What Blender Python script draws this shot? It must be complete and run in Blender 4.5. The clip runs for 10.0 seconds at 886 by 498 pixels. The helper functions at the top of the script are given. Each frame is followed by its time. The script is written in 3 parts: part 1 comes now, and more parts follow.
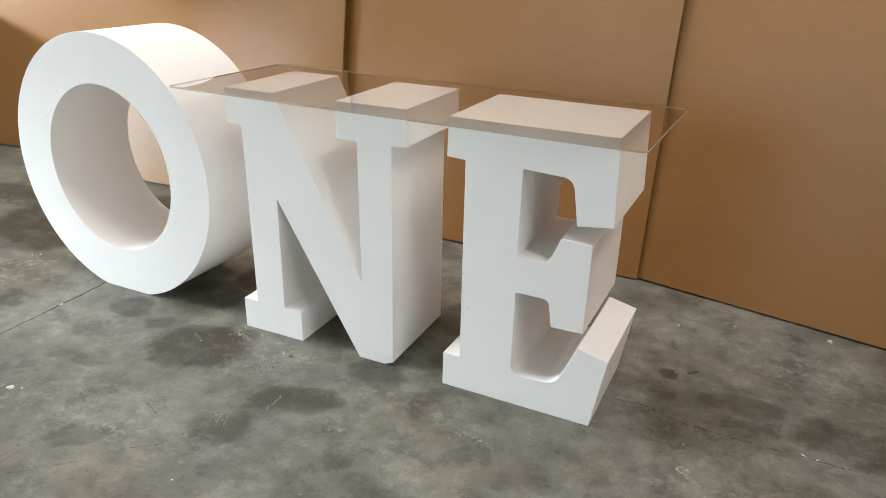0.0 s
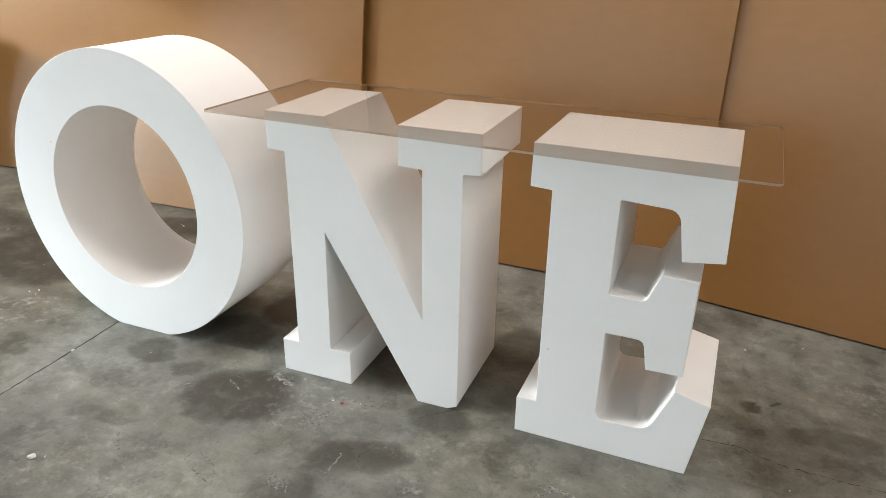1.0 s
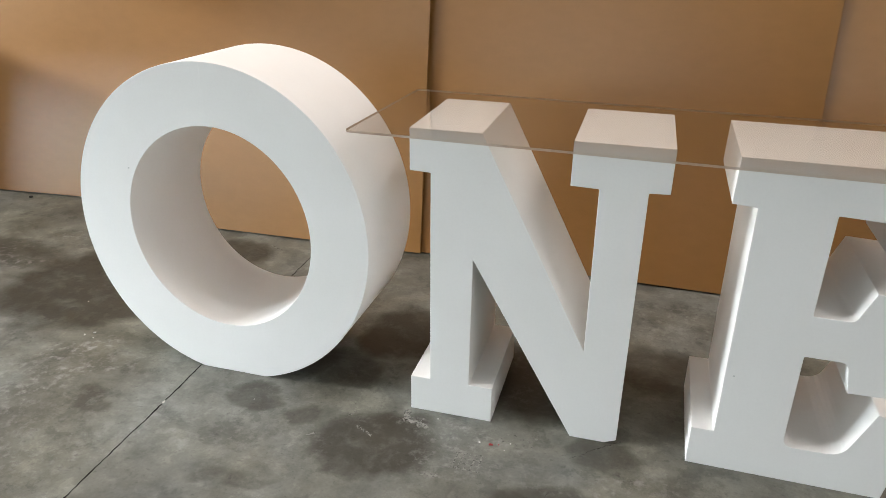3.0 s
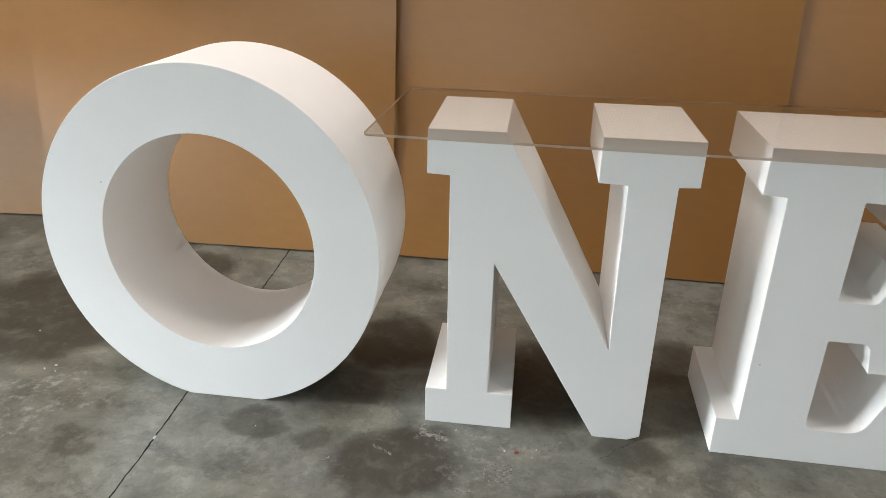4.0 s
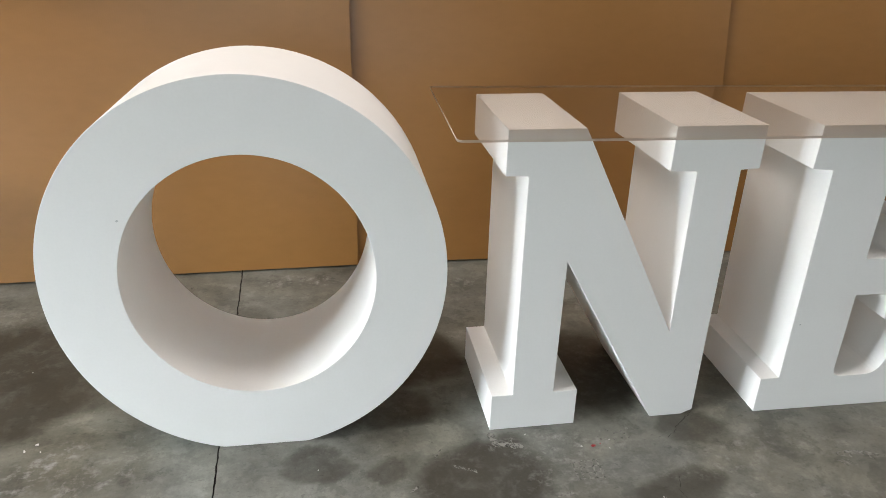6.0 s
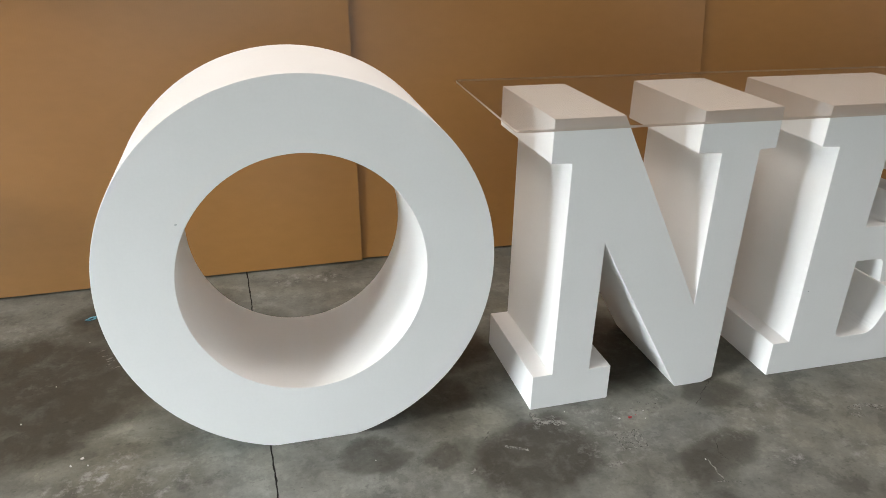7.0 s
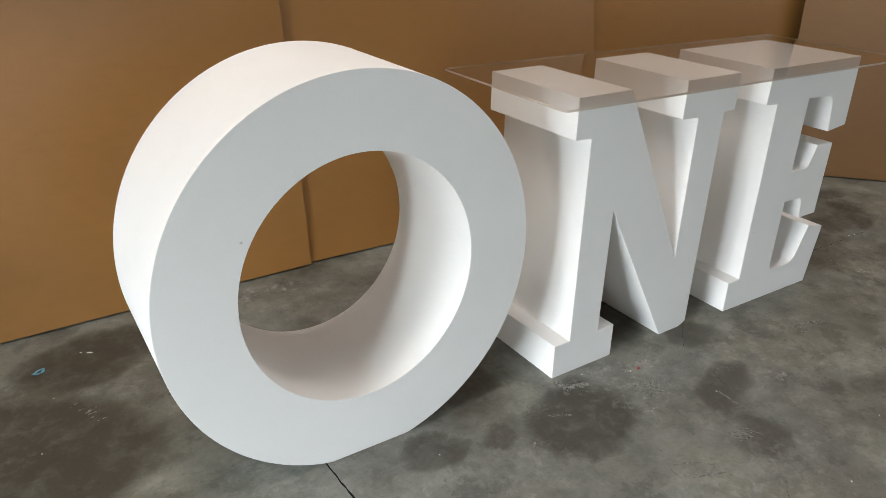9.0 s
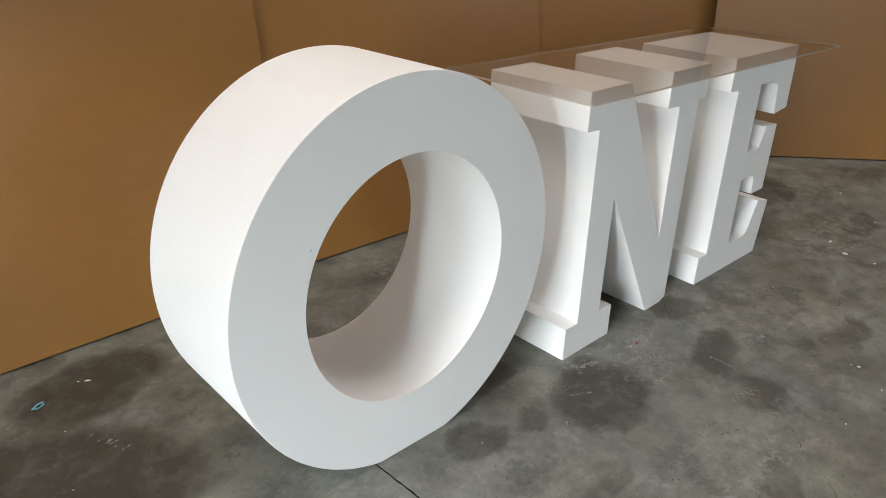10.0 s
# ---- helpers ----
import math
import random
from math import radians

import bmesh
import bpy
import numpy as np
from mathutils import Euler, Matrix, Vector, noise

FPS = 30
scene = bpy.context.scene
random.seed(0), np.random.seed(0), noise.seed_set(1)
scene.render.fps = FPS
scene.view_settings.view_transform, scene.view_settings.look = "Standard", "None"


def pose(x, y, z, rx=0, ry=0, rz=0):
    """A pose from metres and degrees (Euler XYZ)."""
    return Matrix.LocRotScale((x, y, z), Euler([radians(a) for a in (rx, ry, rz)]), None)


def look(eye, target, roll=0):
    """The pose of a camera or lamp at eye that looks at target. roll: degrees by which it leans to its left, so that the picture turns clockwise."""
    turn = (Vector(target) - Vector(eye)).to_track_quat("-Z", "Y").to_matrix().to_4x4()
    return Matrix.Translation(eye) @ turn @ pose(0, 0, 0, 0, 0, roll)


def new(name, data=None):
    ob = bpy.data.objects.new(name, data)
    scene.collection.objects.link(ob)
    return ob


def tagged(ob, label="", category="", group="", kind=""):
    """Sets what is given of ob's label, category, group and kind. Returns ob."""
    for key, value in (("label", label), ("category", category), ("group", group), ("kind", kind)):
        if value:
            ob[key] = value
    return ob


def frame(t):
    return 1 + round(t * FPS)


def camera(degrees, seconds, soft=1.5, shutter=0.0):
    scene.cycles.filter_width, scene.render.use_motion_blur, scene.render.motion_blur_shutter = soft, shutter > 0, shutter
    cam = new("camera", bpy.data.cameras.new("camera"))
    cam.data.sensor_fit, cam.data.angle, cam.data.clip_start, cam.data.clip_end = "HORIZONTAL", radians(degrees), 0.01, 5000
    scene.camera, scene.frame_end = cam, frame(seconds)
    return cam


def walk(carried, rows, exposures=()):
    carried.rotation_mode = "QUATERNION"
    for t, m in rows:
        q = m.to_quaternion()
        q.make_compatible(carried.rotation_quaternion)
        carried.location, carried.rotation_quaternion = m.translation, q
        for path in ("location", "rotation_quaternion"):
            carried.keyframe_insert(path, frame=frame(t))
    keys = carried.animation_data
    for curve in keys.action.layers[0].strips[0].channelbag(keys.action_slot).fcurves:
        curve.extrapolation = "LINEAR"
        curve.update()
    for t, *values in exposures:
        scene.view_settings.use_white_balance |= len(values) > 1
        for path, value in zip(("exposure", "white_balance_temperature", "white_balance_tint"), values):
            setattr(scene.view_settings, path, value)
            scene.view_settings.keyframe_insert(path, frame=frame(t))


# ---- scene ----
cam = camera(63.66, 10.0, soft=0.8)
PATH = [
    (0, (0.0167, 0.0185, 1.1387), (-0.7455, 1.6930, 0.3545), 1.31),
    (0.5, (-0.1499, 0.0837, 1.1443), (-0.8470, 1.7805, 0.3476), 1.15),
    (1, (-0.3213, 0.0961, 1.1595), (-0.9812, 1.8076, 0.3624), 1.06),
    (1.5, (-0.5106, 0.0689, 1.1599), (-1.1429, 1.7919, 0.3653), 1.08),
    (2, (-0.6766, 0.0384, 1.1569), (-1.2760, 1.7749, 0.3662), 1.32),
    (2.5, (-0.7867, 0.0612, 1.1584), (-1.3458, 1.8072, 0.3591), 0.97),
    (4, (-1.1647, 0.1194, 1.1456), (-1.3874, 1.9308, 0.3274), 1.13),
    (4.5, (-1.3328, 0.1141, 1.1516), (-1.3969, 1.9323, 0.3210), 1.17),
    (5, (-1.4643, 0.1357, 1.1482), (-1.3940, 1.9534, 0.3172), 0.90),
    (5.5, (-1.6163, 0.1883, 1.1426), (-1.4150, 1.9962, 0.3115), 1.30),
    (7, (-2.0143, 0.2238, 1.1479), (-1.5162, 1.9648, 0.2989), 1.19),
    (7.5, (-2.1755, 0.2279, 1.1518), (-1.5667, 1.9333, 0.3028), 0.96),
    (8, (-2.2734, 0.2918, 1.1500), (-1.5555, 1.9440, 0.2813), 1.05),
    (8.5, (-2.4041, 0.3634, 1.1320), (-1.5421, 1.9506, 0.2733), 1.32),
    (9, (-2.5124, 0.4388, 1.1355), (-1.5082, 1.9386, 0.2741), 1.15),
    (9.5, (-2.6546, 0.5286, 1.1340), (-1.5141, 1.9276, 0.2726), 1.50),
    (10, (-2.7955, 0.6111, 1.1450), (-1.5470, 1.9137, 0.2821), 1.33),
]
EXPOSURES = [(0, 0.12), (2.5, -0.09), (5, -0.25), (7.5, -0.38), (10, -0.57)]
walk(cam, [(t, look(eye, target, roll)) for t, eye, target, roll in PATH], EXPOSURES)

# ---- world and light ----
world = bpy.data.worlds.new("sky")
scene.world = world
world.use_nodes = True
wn = world.node_tree.nodes
sky = wn.new("ShaderNodeTexSky")
sky.sky_type, sky.sun_disc = "NISHITA", False
sky.sun_elevation, sky.sun_rotation = radians(40), radians(-70)
wn["Background"].inputs["Strength"].default_value = 0.1
world.node_tree.links.new(sky.outputs[0], wn["Background"].inputs["Color"])

# room: x from X0 to X1, y from Y0 to Y1, height H
X0, X1, Y0, Y1, H = -5.0, 2.6, -4.2, 3.05, 3.8
WEST_SLOT = (-0.02, 0.38, 0.0, 1.2)       # unseen slot in the west wall, shapes the low light: y, y, z, z
LOW_FILL_GAP = (0.52, 1.32, 0.61)        # low gap beside it, unseen, added for fill light: y, y, height
SIDE_FILL_GAP = (-2.9, -1.5, 0.0, 0.8)    # low gap further back in the west wall, unseen, added: y, y, z, z
SOUTH_FILL_GAP = (-3.9, -0.8, 1.0, 3.4)  # added opening in the south wall, out of view: x, x, z, z
BEAM_GAP = (2.05, 2.60, 1.05, 1.43)    # unseen opening near the west corner, added so its sill cuts the beam
EAST_FILL_GAP = (-1.2, 0.6, 1.7, 3.0)  # added opening high in the unseen east wall: y, y, z, z
TOP_FILL_GAPS = [(-3.6, -2.1, 0.7, 2.2, 108), (0.2, 1.8, 0.7, 2.2, 70)]  # unseen ceiling openings for added overhead lamps: x, x, y, y, watts


def lamp(name, m, sx, sy, watts, colour):
    data = bpy.data.lights.new(name, "AREA")
    data.shape, data.size, data.size_y = "RECTANGLE", sx, sy
    data.energy, data.color = watts, colour
    ob = new(name, data)
    ob.matrix_world = m
    return ob


def middle(a, b):
    return 0.5 * (a + b)


# added lamp behind the low gap, brightens the foot of the cardboard
lamp("low_gap_fill", look((X0 - 4.0, 1.3, 0.75), (X0, 1.3, 0.7)), 3.2, 1.3, 1400, (0.91, 0.96, 0.99))
# unseen area lamp placed to send low light through the west slot
lamp("west_slot_lamp", look((X0 - 4.0, -1.9, 2.3), (X0, -1.9, 2.3)), 2.6, 3.8, 3450, (0.855, 0.945, 1.0))
# added fill for the letter fronts, set in the low side gap
lamp("side_fill", look((X0 - 0.1, middle(*SIDE_FILL_GAP[:2]), middle(*SIDE_FILL_GAP[2:])), (X0, middle(*SIDE_FILL_GAP[:2]), middle(*SIDE_FILL_GAP[2:]))),
     SIDE_FILL_GAP[1] - SIDE_FILL_GAP[0], SIDE_FILL_GAP[3] - SIDE_FILL_GAP[2], 40, (0.855, 0.955, 0.975))
# added cool fill for the letter fronts and the cardboard sheen
lamp("south_fill", look((middle(*SOUTH_FILL_GAP[:2]), Y0 - 0.15, middle(*SOUTH_FILL_GAP[2:])), (middle(*SOUTH_FILL_GAP[:2]), Y0 + 1, middle(*SOUTH_FILL_GAP[2:]))),
     SOUTH_FILL_GAP[1] - SOUTH_FILL_GAP[0], SOUTH_FILL_GAP[3] - SOUTH_FILL_GAP[2], 50, (0.86, 0.96, 0.965))
# added warm fill that lifts the letters' right faces and insides
lamp("east_fill", look((X1 + 0.1, middle(*EAST_FILL_GAP[:2]), middle(*EAST_FILL_GAP[2:])), (X1, middle(*EAST_FILL_GAP[:2]), middle(*EAST_FILL_GAP[2:]))),
     EAST_FILL_GAP[1] - EAST_FILL_GAP[0], EAST_FILL_GAP[3] - EAST_FILL_GAP[2], 34, (1.0, 0.94, 0.88))
# overhead fill added to brighten tops and sides; its source is out of view
for a, b, c, d, watts in TOP_FILL_GAPS:
    lamp("overhead_fill", look((middle(a, b), middle(c, d), H + 0.1), (middle(a, b), middle(c, d) + 0.001, 0)), b - a, d - c, watts, (1.0, 0.92, 0.85))
# spot lamp added to throw the slanted bright patch on the left cardboard
beam = bpy.data.lights.new("beam_spot", "SPOT")
beam.energy, beam.color, beam.shadow_soft_size, beam.spot_size, beam.spot_blend = 2300, (1.0, 0.93, 0.80), 0.09, radians(20), 0.35
new("beam_spot", beam).matrix_world = look((X0 - 3.0, 1.55, 2.02), (X0, middle(*BEAM_GAP[:2]), middle(*BEAM_GAP[2:])))


# ---- materials ----
def material(name):
    m = bpy.data.materials.new(name)
    m.use_nodes = True
    return m, m.node_tree.nodes, m.node_tree.links, m.node_tree.nodes["Principled BSDF"]


def tex_noise(nodes, links, coord, scale, detail=4, rough=0.55, stretch=None, distortion=0.0):
    n = nodes.new("ShaderNodeTexNoise")
    n.inputs["Scale"].default_value, n.inputs["Detail"].default_value = scale, detail
    n.inputs["Roughness"].default_value, n.inputs["Distortion"].default_value = rough, distortion
    if stretch:
        mp = nodes.new("ShaderNodeMapping")
        mp.inputs["Scale"].default_value = stretch
        links.new(coord, mp.inputs["Vector"])
        coord = mp.outputs["Vector"]
    links.new(coord, n.inputs["Vector"])
    return n.outputs["Fac"]


def ramp(nodes, links, fac, stops):
    r = nodes.new("ShaderNodeValToRGB")
    while len(r.color_ramp.elements) < len(stops):
        r.color_ramp.elements.new(0.5)
    for e, (p, c) in zip(r.color_ramp.elements, stops):
        e.position, e.color = p, (*c, 1) if len(c) == 3 else c
    links.new(fac, r.inputs["Fac"])
    return r.outputs["Color"]


def mix(nodes, links, a, b, fac, mode="MIX"):
    n = nodes.new("ShaderNodeMix")
    n.data_type, n.blend_type = "RGBA", mode
    for value, slot in ((fac, 0), (a, 6), (b, 7)):
        if isinstance(value, (int, float)):
            n.inputs[slot].default_value = value
        elif isinstance(value, tuple):
            n.inputs[slot].default_value = (*value, 1)
        else:
            links.new(value, n.inputs[slot])
    return n.outputs[2]


def bump(nodes, links, height, bsdf, strength, distance):
    b = nodes.new("ShaderNodeBump")
    b.inputs["Strength"].default_value, b.inputs["Distance"].default_value = strength, distance
    links.new(height, b.inputs["Height"])
    links.new(b.outputs["Normal"], bsdf.inputs["Normal"])


def grey(v, tint=(1, 1, 1)):
    return tuple(v * c for c in tint)


def make_foam():
    m, n, l, p = material("foam_coating")
    co = n.new("ShaderNodeTexCoord").outputs["Object"]
    large = tex_noise(n, l, co, 5, 5)
    col = ramp(n, l, large, [(0.3, (0.915, 0.908, 0.892)), (0.7, (0.940, 0.934, 0.922))])
    fine = tex_noise(n, l, co, 160, 3)
    col = mix(n, l, col, ramp(n, l, fine, [(0.25, grey(0.95)), (0.6, grey(1.0))]), 0.3, "MULTIPLY")
    l.new(col, p.inputs["Base Color"])
    p.inputs["Roughness"].default_value = 0.8
    p.inputs["Specular IOR Level"].default_value = 0.2
    beads = n.new("ShaderNodeTexVoronoi")
    beads.inputs["Scale"].default_value = 260
    l.new(co, beads.inputs["Vector"])
    height = mix(n, l, beads.outputs["Distance"], tex_noise(n, l, co, 30, 4), 0.6)
    bump(n, l, height, p, 0.018, 0.001)
    return m


def make_kraft():
    m, n, l, p = material("kraft_cardboard")
    co = n.new("ShaderNodeTexCoord").outputs["Object"]
    fibre = tex_noise(n, l, co, 14, 5, 0.6, (1, 1, 2))
    col = ramp(n, l, fibre, [(0.3, (0.280, 0.132, 0.030)), (0.7, (0.307, 0.145, 0.035))])
    big = tex_noise(n, l, co, 1.6, 3)
    col = mix(n, l, col, ramp(n, l, big, [(0.3, grey(0.93)), (0.7, grey(1.04))]), 1.0, "MULTIPLY")
    specks = tex_noise(n, l, co, 420, 2)
    col = mix(n, l, col, ramp(n, l, specks, [(0.30, grey(0.86)), (0.42, grey(1.0))]), 0.7, "MULTIPLY")
    l.new(col, p.inputs["Base Color"])
    p.inputs["Roughness"].default_value = 0.38
    p.inputs["Specular IOR Level"].default_value = 0.85
    flute = n.new("ShaderNodeTexWave")
    flute.wave_type, flute.bands_direction = "BANDS", "X"
    flute.inputs["Scale"].default_value = 45
    flute.inputs["Distortion"].default_value = 0.6
    l.new(co, flute.inputs["Vector"])
    bump(n, l, mix(n, l, flute.outputs["Fac"], tex_noise(n, l, co, 5, 3), 0.85), p, 0.06, 0.004)
    return m


def make_concrete():
    m, n, l, p = material("worn_concrete")
    co = n.new("ShaderNodeTexCoord").outputs["Object"]
    stain_shade = n.new("ShaderNodeAttribute")
    stain_shade.attribute_name = "stain_shade"
    scuff = n.new("ShaderNodeAttribute")
    scuff.attribute_name = "scuff"
    cloud = tex_noise(n, l, co, 3.2, 7, 0.60, None, 0.15)
    col = ramp(n, l, cloud, [(0.34, (0.108, 0.104, 0.090)), (0.5, (0.166, 0.168, 0.155)), (0.66, (0.214, 0.220, 0.208))])
    mid = tex_noise(n, l, co, 11, 6, 0.6, (1, 1.1, 1), 0.0)
    col = mix(n, l, col, ramp(n, l, mid, [(0.34, grey(0.68)), (0.50, grey(1.0)), (0.68, grey(1.24))]), 0.9, "MULTIPLY")
    flake = tex_noise(n, l, co, 7, 8, 0.70, None, 0.15)
    col = mix(n, l, col, ramp(n, l, flake, [(0.40, grey(0.66)), (0.45, grey(0.96)), (0.55, grey(1.0)), (0.59, grey(1.24))]), 0.9, "MULTIPLY")
    earthy = tex_noise(n, l, co, 1.9, 5, 0.6, None, 0.3)
    col = mix(n, l, col, ramp(n, l, earthy, [(0.40, (0.985, 1.0, 0.97)), (0.60, (1.015, 0.99, 0.87))]), 1.0, "MULTIPLY")
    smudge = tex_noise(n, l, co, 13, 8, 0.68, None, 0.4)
    # darkening for the stains and for the shade painted under the letters
    spotty = mix(n, l, stain_shade.outputs["Fac"], ramp(n, l, smudge, [(0.30, grey(1.0)), (0.66, grey(0.42))]), 1.0, "MULTIPLY")
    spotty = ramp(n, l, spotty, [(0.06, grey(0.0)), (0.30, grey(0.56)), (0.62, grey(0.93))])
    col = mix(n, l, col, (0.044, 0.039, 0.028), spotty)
    pale = tex_noise(n, l, co, 36, 5, 0.7)
    pale = ramp(n, l, pale, [(0.50, grey(0.0)), (0.68, grey(1.0))])
    amount = mix(n, l, pale, scuff.outputs["Fac"], 1.0, "MULTIPLY")
    col = mix(n, l, col, (0.33, 0.325, 0.31), amount)
    fine = tex_noise(n, l, co, 110, 5, 0.75)
    col = mix(n, l, col, ramp(n, l, fine, [(0.32, grey(0.72)), (0.5, grey(1.0)), (0.70, grey(1.2))]), 0.5, "MULTIPLY")
    fleck = tex_noise(n, l, co, 46, 3, 0.6, (1, 1.5, 1))
    col = mix(n, l, col, ramp(n, l, fleck, [(0.31, grey(0.58)), (0.36, grey(1.0)), (0.64, grey(1.0)), (0.70, grey(1.25))]), 0.6, "MULTIPLY")
    pits = n.new("ShaderNodeTexVoronoi")
    pits.inputs["Scale"].default_value = 22
    pits.inputs["Randomness"].default_value = 1.0
    l.new(co, pits.inputs["Vector"])
    col = mix(n, l, col, ramp(n, l, pits.outputs["Distance"], [(0.03, grey(0.6)), (0.075, grey(1.0))]), 0.5, "MULTIPLY")
    l.new(col, p.inputs["Base Color"])
    l.new(ramp(n, l, mid, [(0.3, grey(0.42)), (0.7, grey(0.62))]), p.inputs["Roughness"])
    p.inputs["Specular IOR Level"].default_value = 0.5
    bump(n, l, mix(n, l, mid, fine, 0.5), p, 0.2, 0.002)
    return m


def make_acrylic():
    m, n, l, p = material("clear_acrylic")
    n.remove(p)
    clear = n.new("ShaderNodeBsdfTransparent")
    clear.inputs["Color"].default_value = (0.975, 0.96, 0.945, 1)
    gloss = n.new("ShaderNodeBsdfGlossy")
    gloss.inputs["Roughness"].default_value = 0.015
    fres = n.new("ShaderNodeFresnel")
    fres.inputs["IOR"].default_value = 1.49
    # both faces of the sheet together reflect 2R / (1 + R)
    double, more, share = [n.new("ShaderNodeMath") for _ in range(3)]
    double.operation, more.operation, share.operation = "MULTIPLY", "ADD", "DIVIDE"
    double.inputs[1].default_value, more.inputs[1].default_value = 2.0, 1.0
    l.new(fres.outputs[0], double.inputs[0])
    l.new(fres.outputs[0], more.inputs[0])
    l.new(double.outputs[0], share.inputs[0])
    l.new(more.outputs[0], share.inputs[1])
    both = n.new("ShaderNodeMixShader")
    l.new(share.outputs[0], both.inputs[0])
    l.new(clear.outputs[0], both.inputs[1])
    l.new(gloss.outputs[0], both.inputs[2])
    l.new(both.outputs[0], n["Material Output"].inputs["Surface"])
    return m


def make_acrylic_underside():
    m, n, l, p = material("clear_acrylic_underside")
    n.remove(p)
    clear = n.new("ShaderNodeBsdfTransparent")
    clear.inputs["Color"].default_value = (0.985, 0.98, 0.97, 1)
    l.new(clear.outputs[0], n["Material Output"].inputs["Surface"])
    return m


def make_acrylic_edge():
    m, n, l, p = material("cut_acrylic_edge")
    co = n.new("ShaderNodeTexCoord").outputs["Object"]
    l.new(ramp(n, l, tex_noise(n, l, co, 60, 2), [(0.3, (0.45, 0.37, 0.31)), (0.7, (0.56, 0.47, 0.39))]), p.inputs["Base Color"])
    p.inputs["Transmission Weight"].default_value = 0.45
    p.inputs["Roughness"].default_value = 0.3
    p.inputs["IOR"].default_value = 1.49
    return m


def make_plain(name, colour, rough=0.7, spread=0.12, scale=30, metal=0.0):
    m, n, l, p = material(name)
    co = n.new("ShaderNodeTexCoord").outputs["Object"]
    f = tex_noise(n, l, co, scale, 5, 0.6)
    l.new(ramp(n, l, f, [(0.3, grey(1 - spread, colour)), (0.7, grey(1 + spread, colour))]), p.inputs["Base Color"])
    p.inputs["Roughness"].default_value, p.inputs["Metallic"].default_value = rough, metal
    bump(n, l, f, p, 0.15, 0.002)
    return m


def make_cut_edge():
    m, n, l, p = material("corrugated_cut_edge")
    co = n.new("ShaderNodeTexCoord").outputs["Object"]
    flute = n.new("ShaderNodeTexWave")
    flute.wave_type, flute.bands_direction = "BANDS", "DIAGONAL"
    flute.inputs["Scale"].default_value, flute.inputs["Distortion"].default_value = 60, 1.5
    l.new(co, flute.inputs["Vector"])
    l.new(ramp(n, l, flute.outputs["Fac"], [(0.25, (0.16, 0.085, 0.03)), (0.6, (0.40, 0.25, 0.11))]), p.inputs["Base Color"])
    p.inputs["Roughness"].default_value = 0.8
    return m


def make_worn(name, colour, cover, scale=260):
    """Chalk or dirt rubbed into the floor, broken up where the floor's relief shows through."""
    m, n, l, p = material(name)
    co = n.new("ShaderNodeTexCoord").outputs["Object"]
    p.inputs["Base Color"].default_value = (*colour, 1)
    p.inputs["Roughness"].default_value = 0.9
    gaps = tex_noise(n, l, co, scale, 4, 0.7)
    l.new(ramp(n, l, gaps, [(0.52 - 0.25 * cover, grey(0.0)), (0.66 - 0.1 * cover, grey(0.85))]), p.inputs["Alpha"])
    return m


CUT = make_cut_edge()
FOAM, KRAFT, CONCRETE = make_foam(), make_kraft(), make_concrete()
ACRYLIC, UNDERSIDE, EDGE = make_acrylic(), make_acrylic_underside(), make_acrylic_edge()
PLASTER = make_plain("painted_plaster", (0.14, 0.133, 0.122), 0.8, 0.05, 3)
CEILING = make_plain("ceiling_board", (0.12, 0.116, 0.106), 0.85, 0.05, 3)
JOINT = make_plain("joint_filler", (0.018, 0.016, 0.014), 0.9, 0.4, 60)
CHALK = make_worn("chalk", (0.31, 0.305, 0.28), 0.9, 95)
WHITE_CHALK = make_worn("white_chalk", (0.46, 0.455, 0.43), 0.95, 190)
PAPER = make_plain("white_paper", (0.62, 0.61, 0.585), 0.8, 0.06, 80)
RED = make_plain("red_plastic", (0.33, 0.03, 0.035), 0.5, 0.2, 90)
BLUE = make_plain("blue_plastic", (0.11, 0.31, 0.40), 0.4, 0.45, 120)
DENT = make_plain("scuffed_foam", (0.60, 0.605, 0.60), 0.8, 0.2, 90)
CRACK = make_worn("crack_dirt", (0.060, 0.054, 0.044), 0.7, 70)
GRIT = make_plain("dark_grit", (0.03, 0.026, 0.022), 0.9, 0.3, 90)


# ---- mesh helpers ----
def mesh_object(name, bm, mat, parent=None, smooth=False):
    me = bpy.data.meshes.new(name)
    bm.normal_update()
    bm.to_mesh(me)
    bm.free()
    for mm in (mat if isinstance(mat, (list, tuple)) else [mat]):
        me.materials.append(mm)
    if smooth:
        for f in me.polygons:
            f.use_smooth = True
    ob = new(name, me)
    if parent:
        ob.parent = parent
    return ob


def part(name, bm, mat, parent, label="", smooth=False):
    ob = mesh_object(name, bm, mat, parent, smooth)
    return tagged(ob, label) if label else ob


def box(bm, a, b):
    vs = [bm.verts.new((x, y, z)) for x in (a[0], b[0]) for y in (a[1], b[1]) for z in (a[2], b[2])]
    for q in ((0, 1, 3, 2), (4, 6, 7, 5), (0, 4, 5, 1), (2, 3, 7, 6), (0, 2, 6, 4), (1, 5, 7, 3)):
        bm.faces.new([vs[i] for i in q])


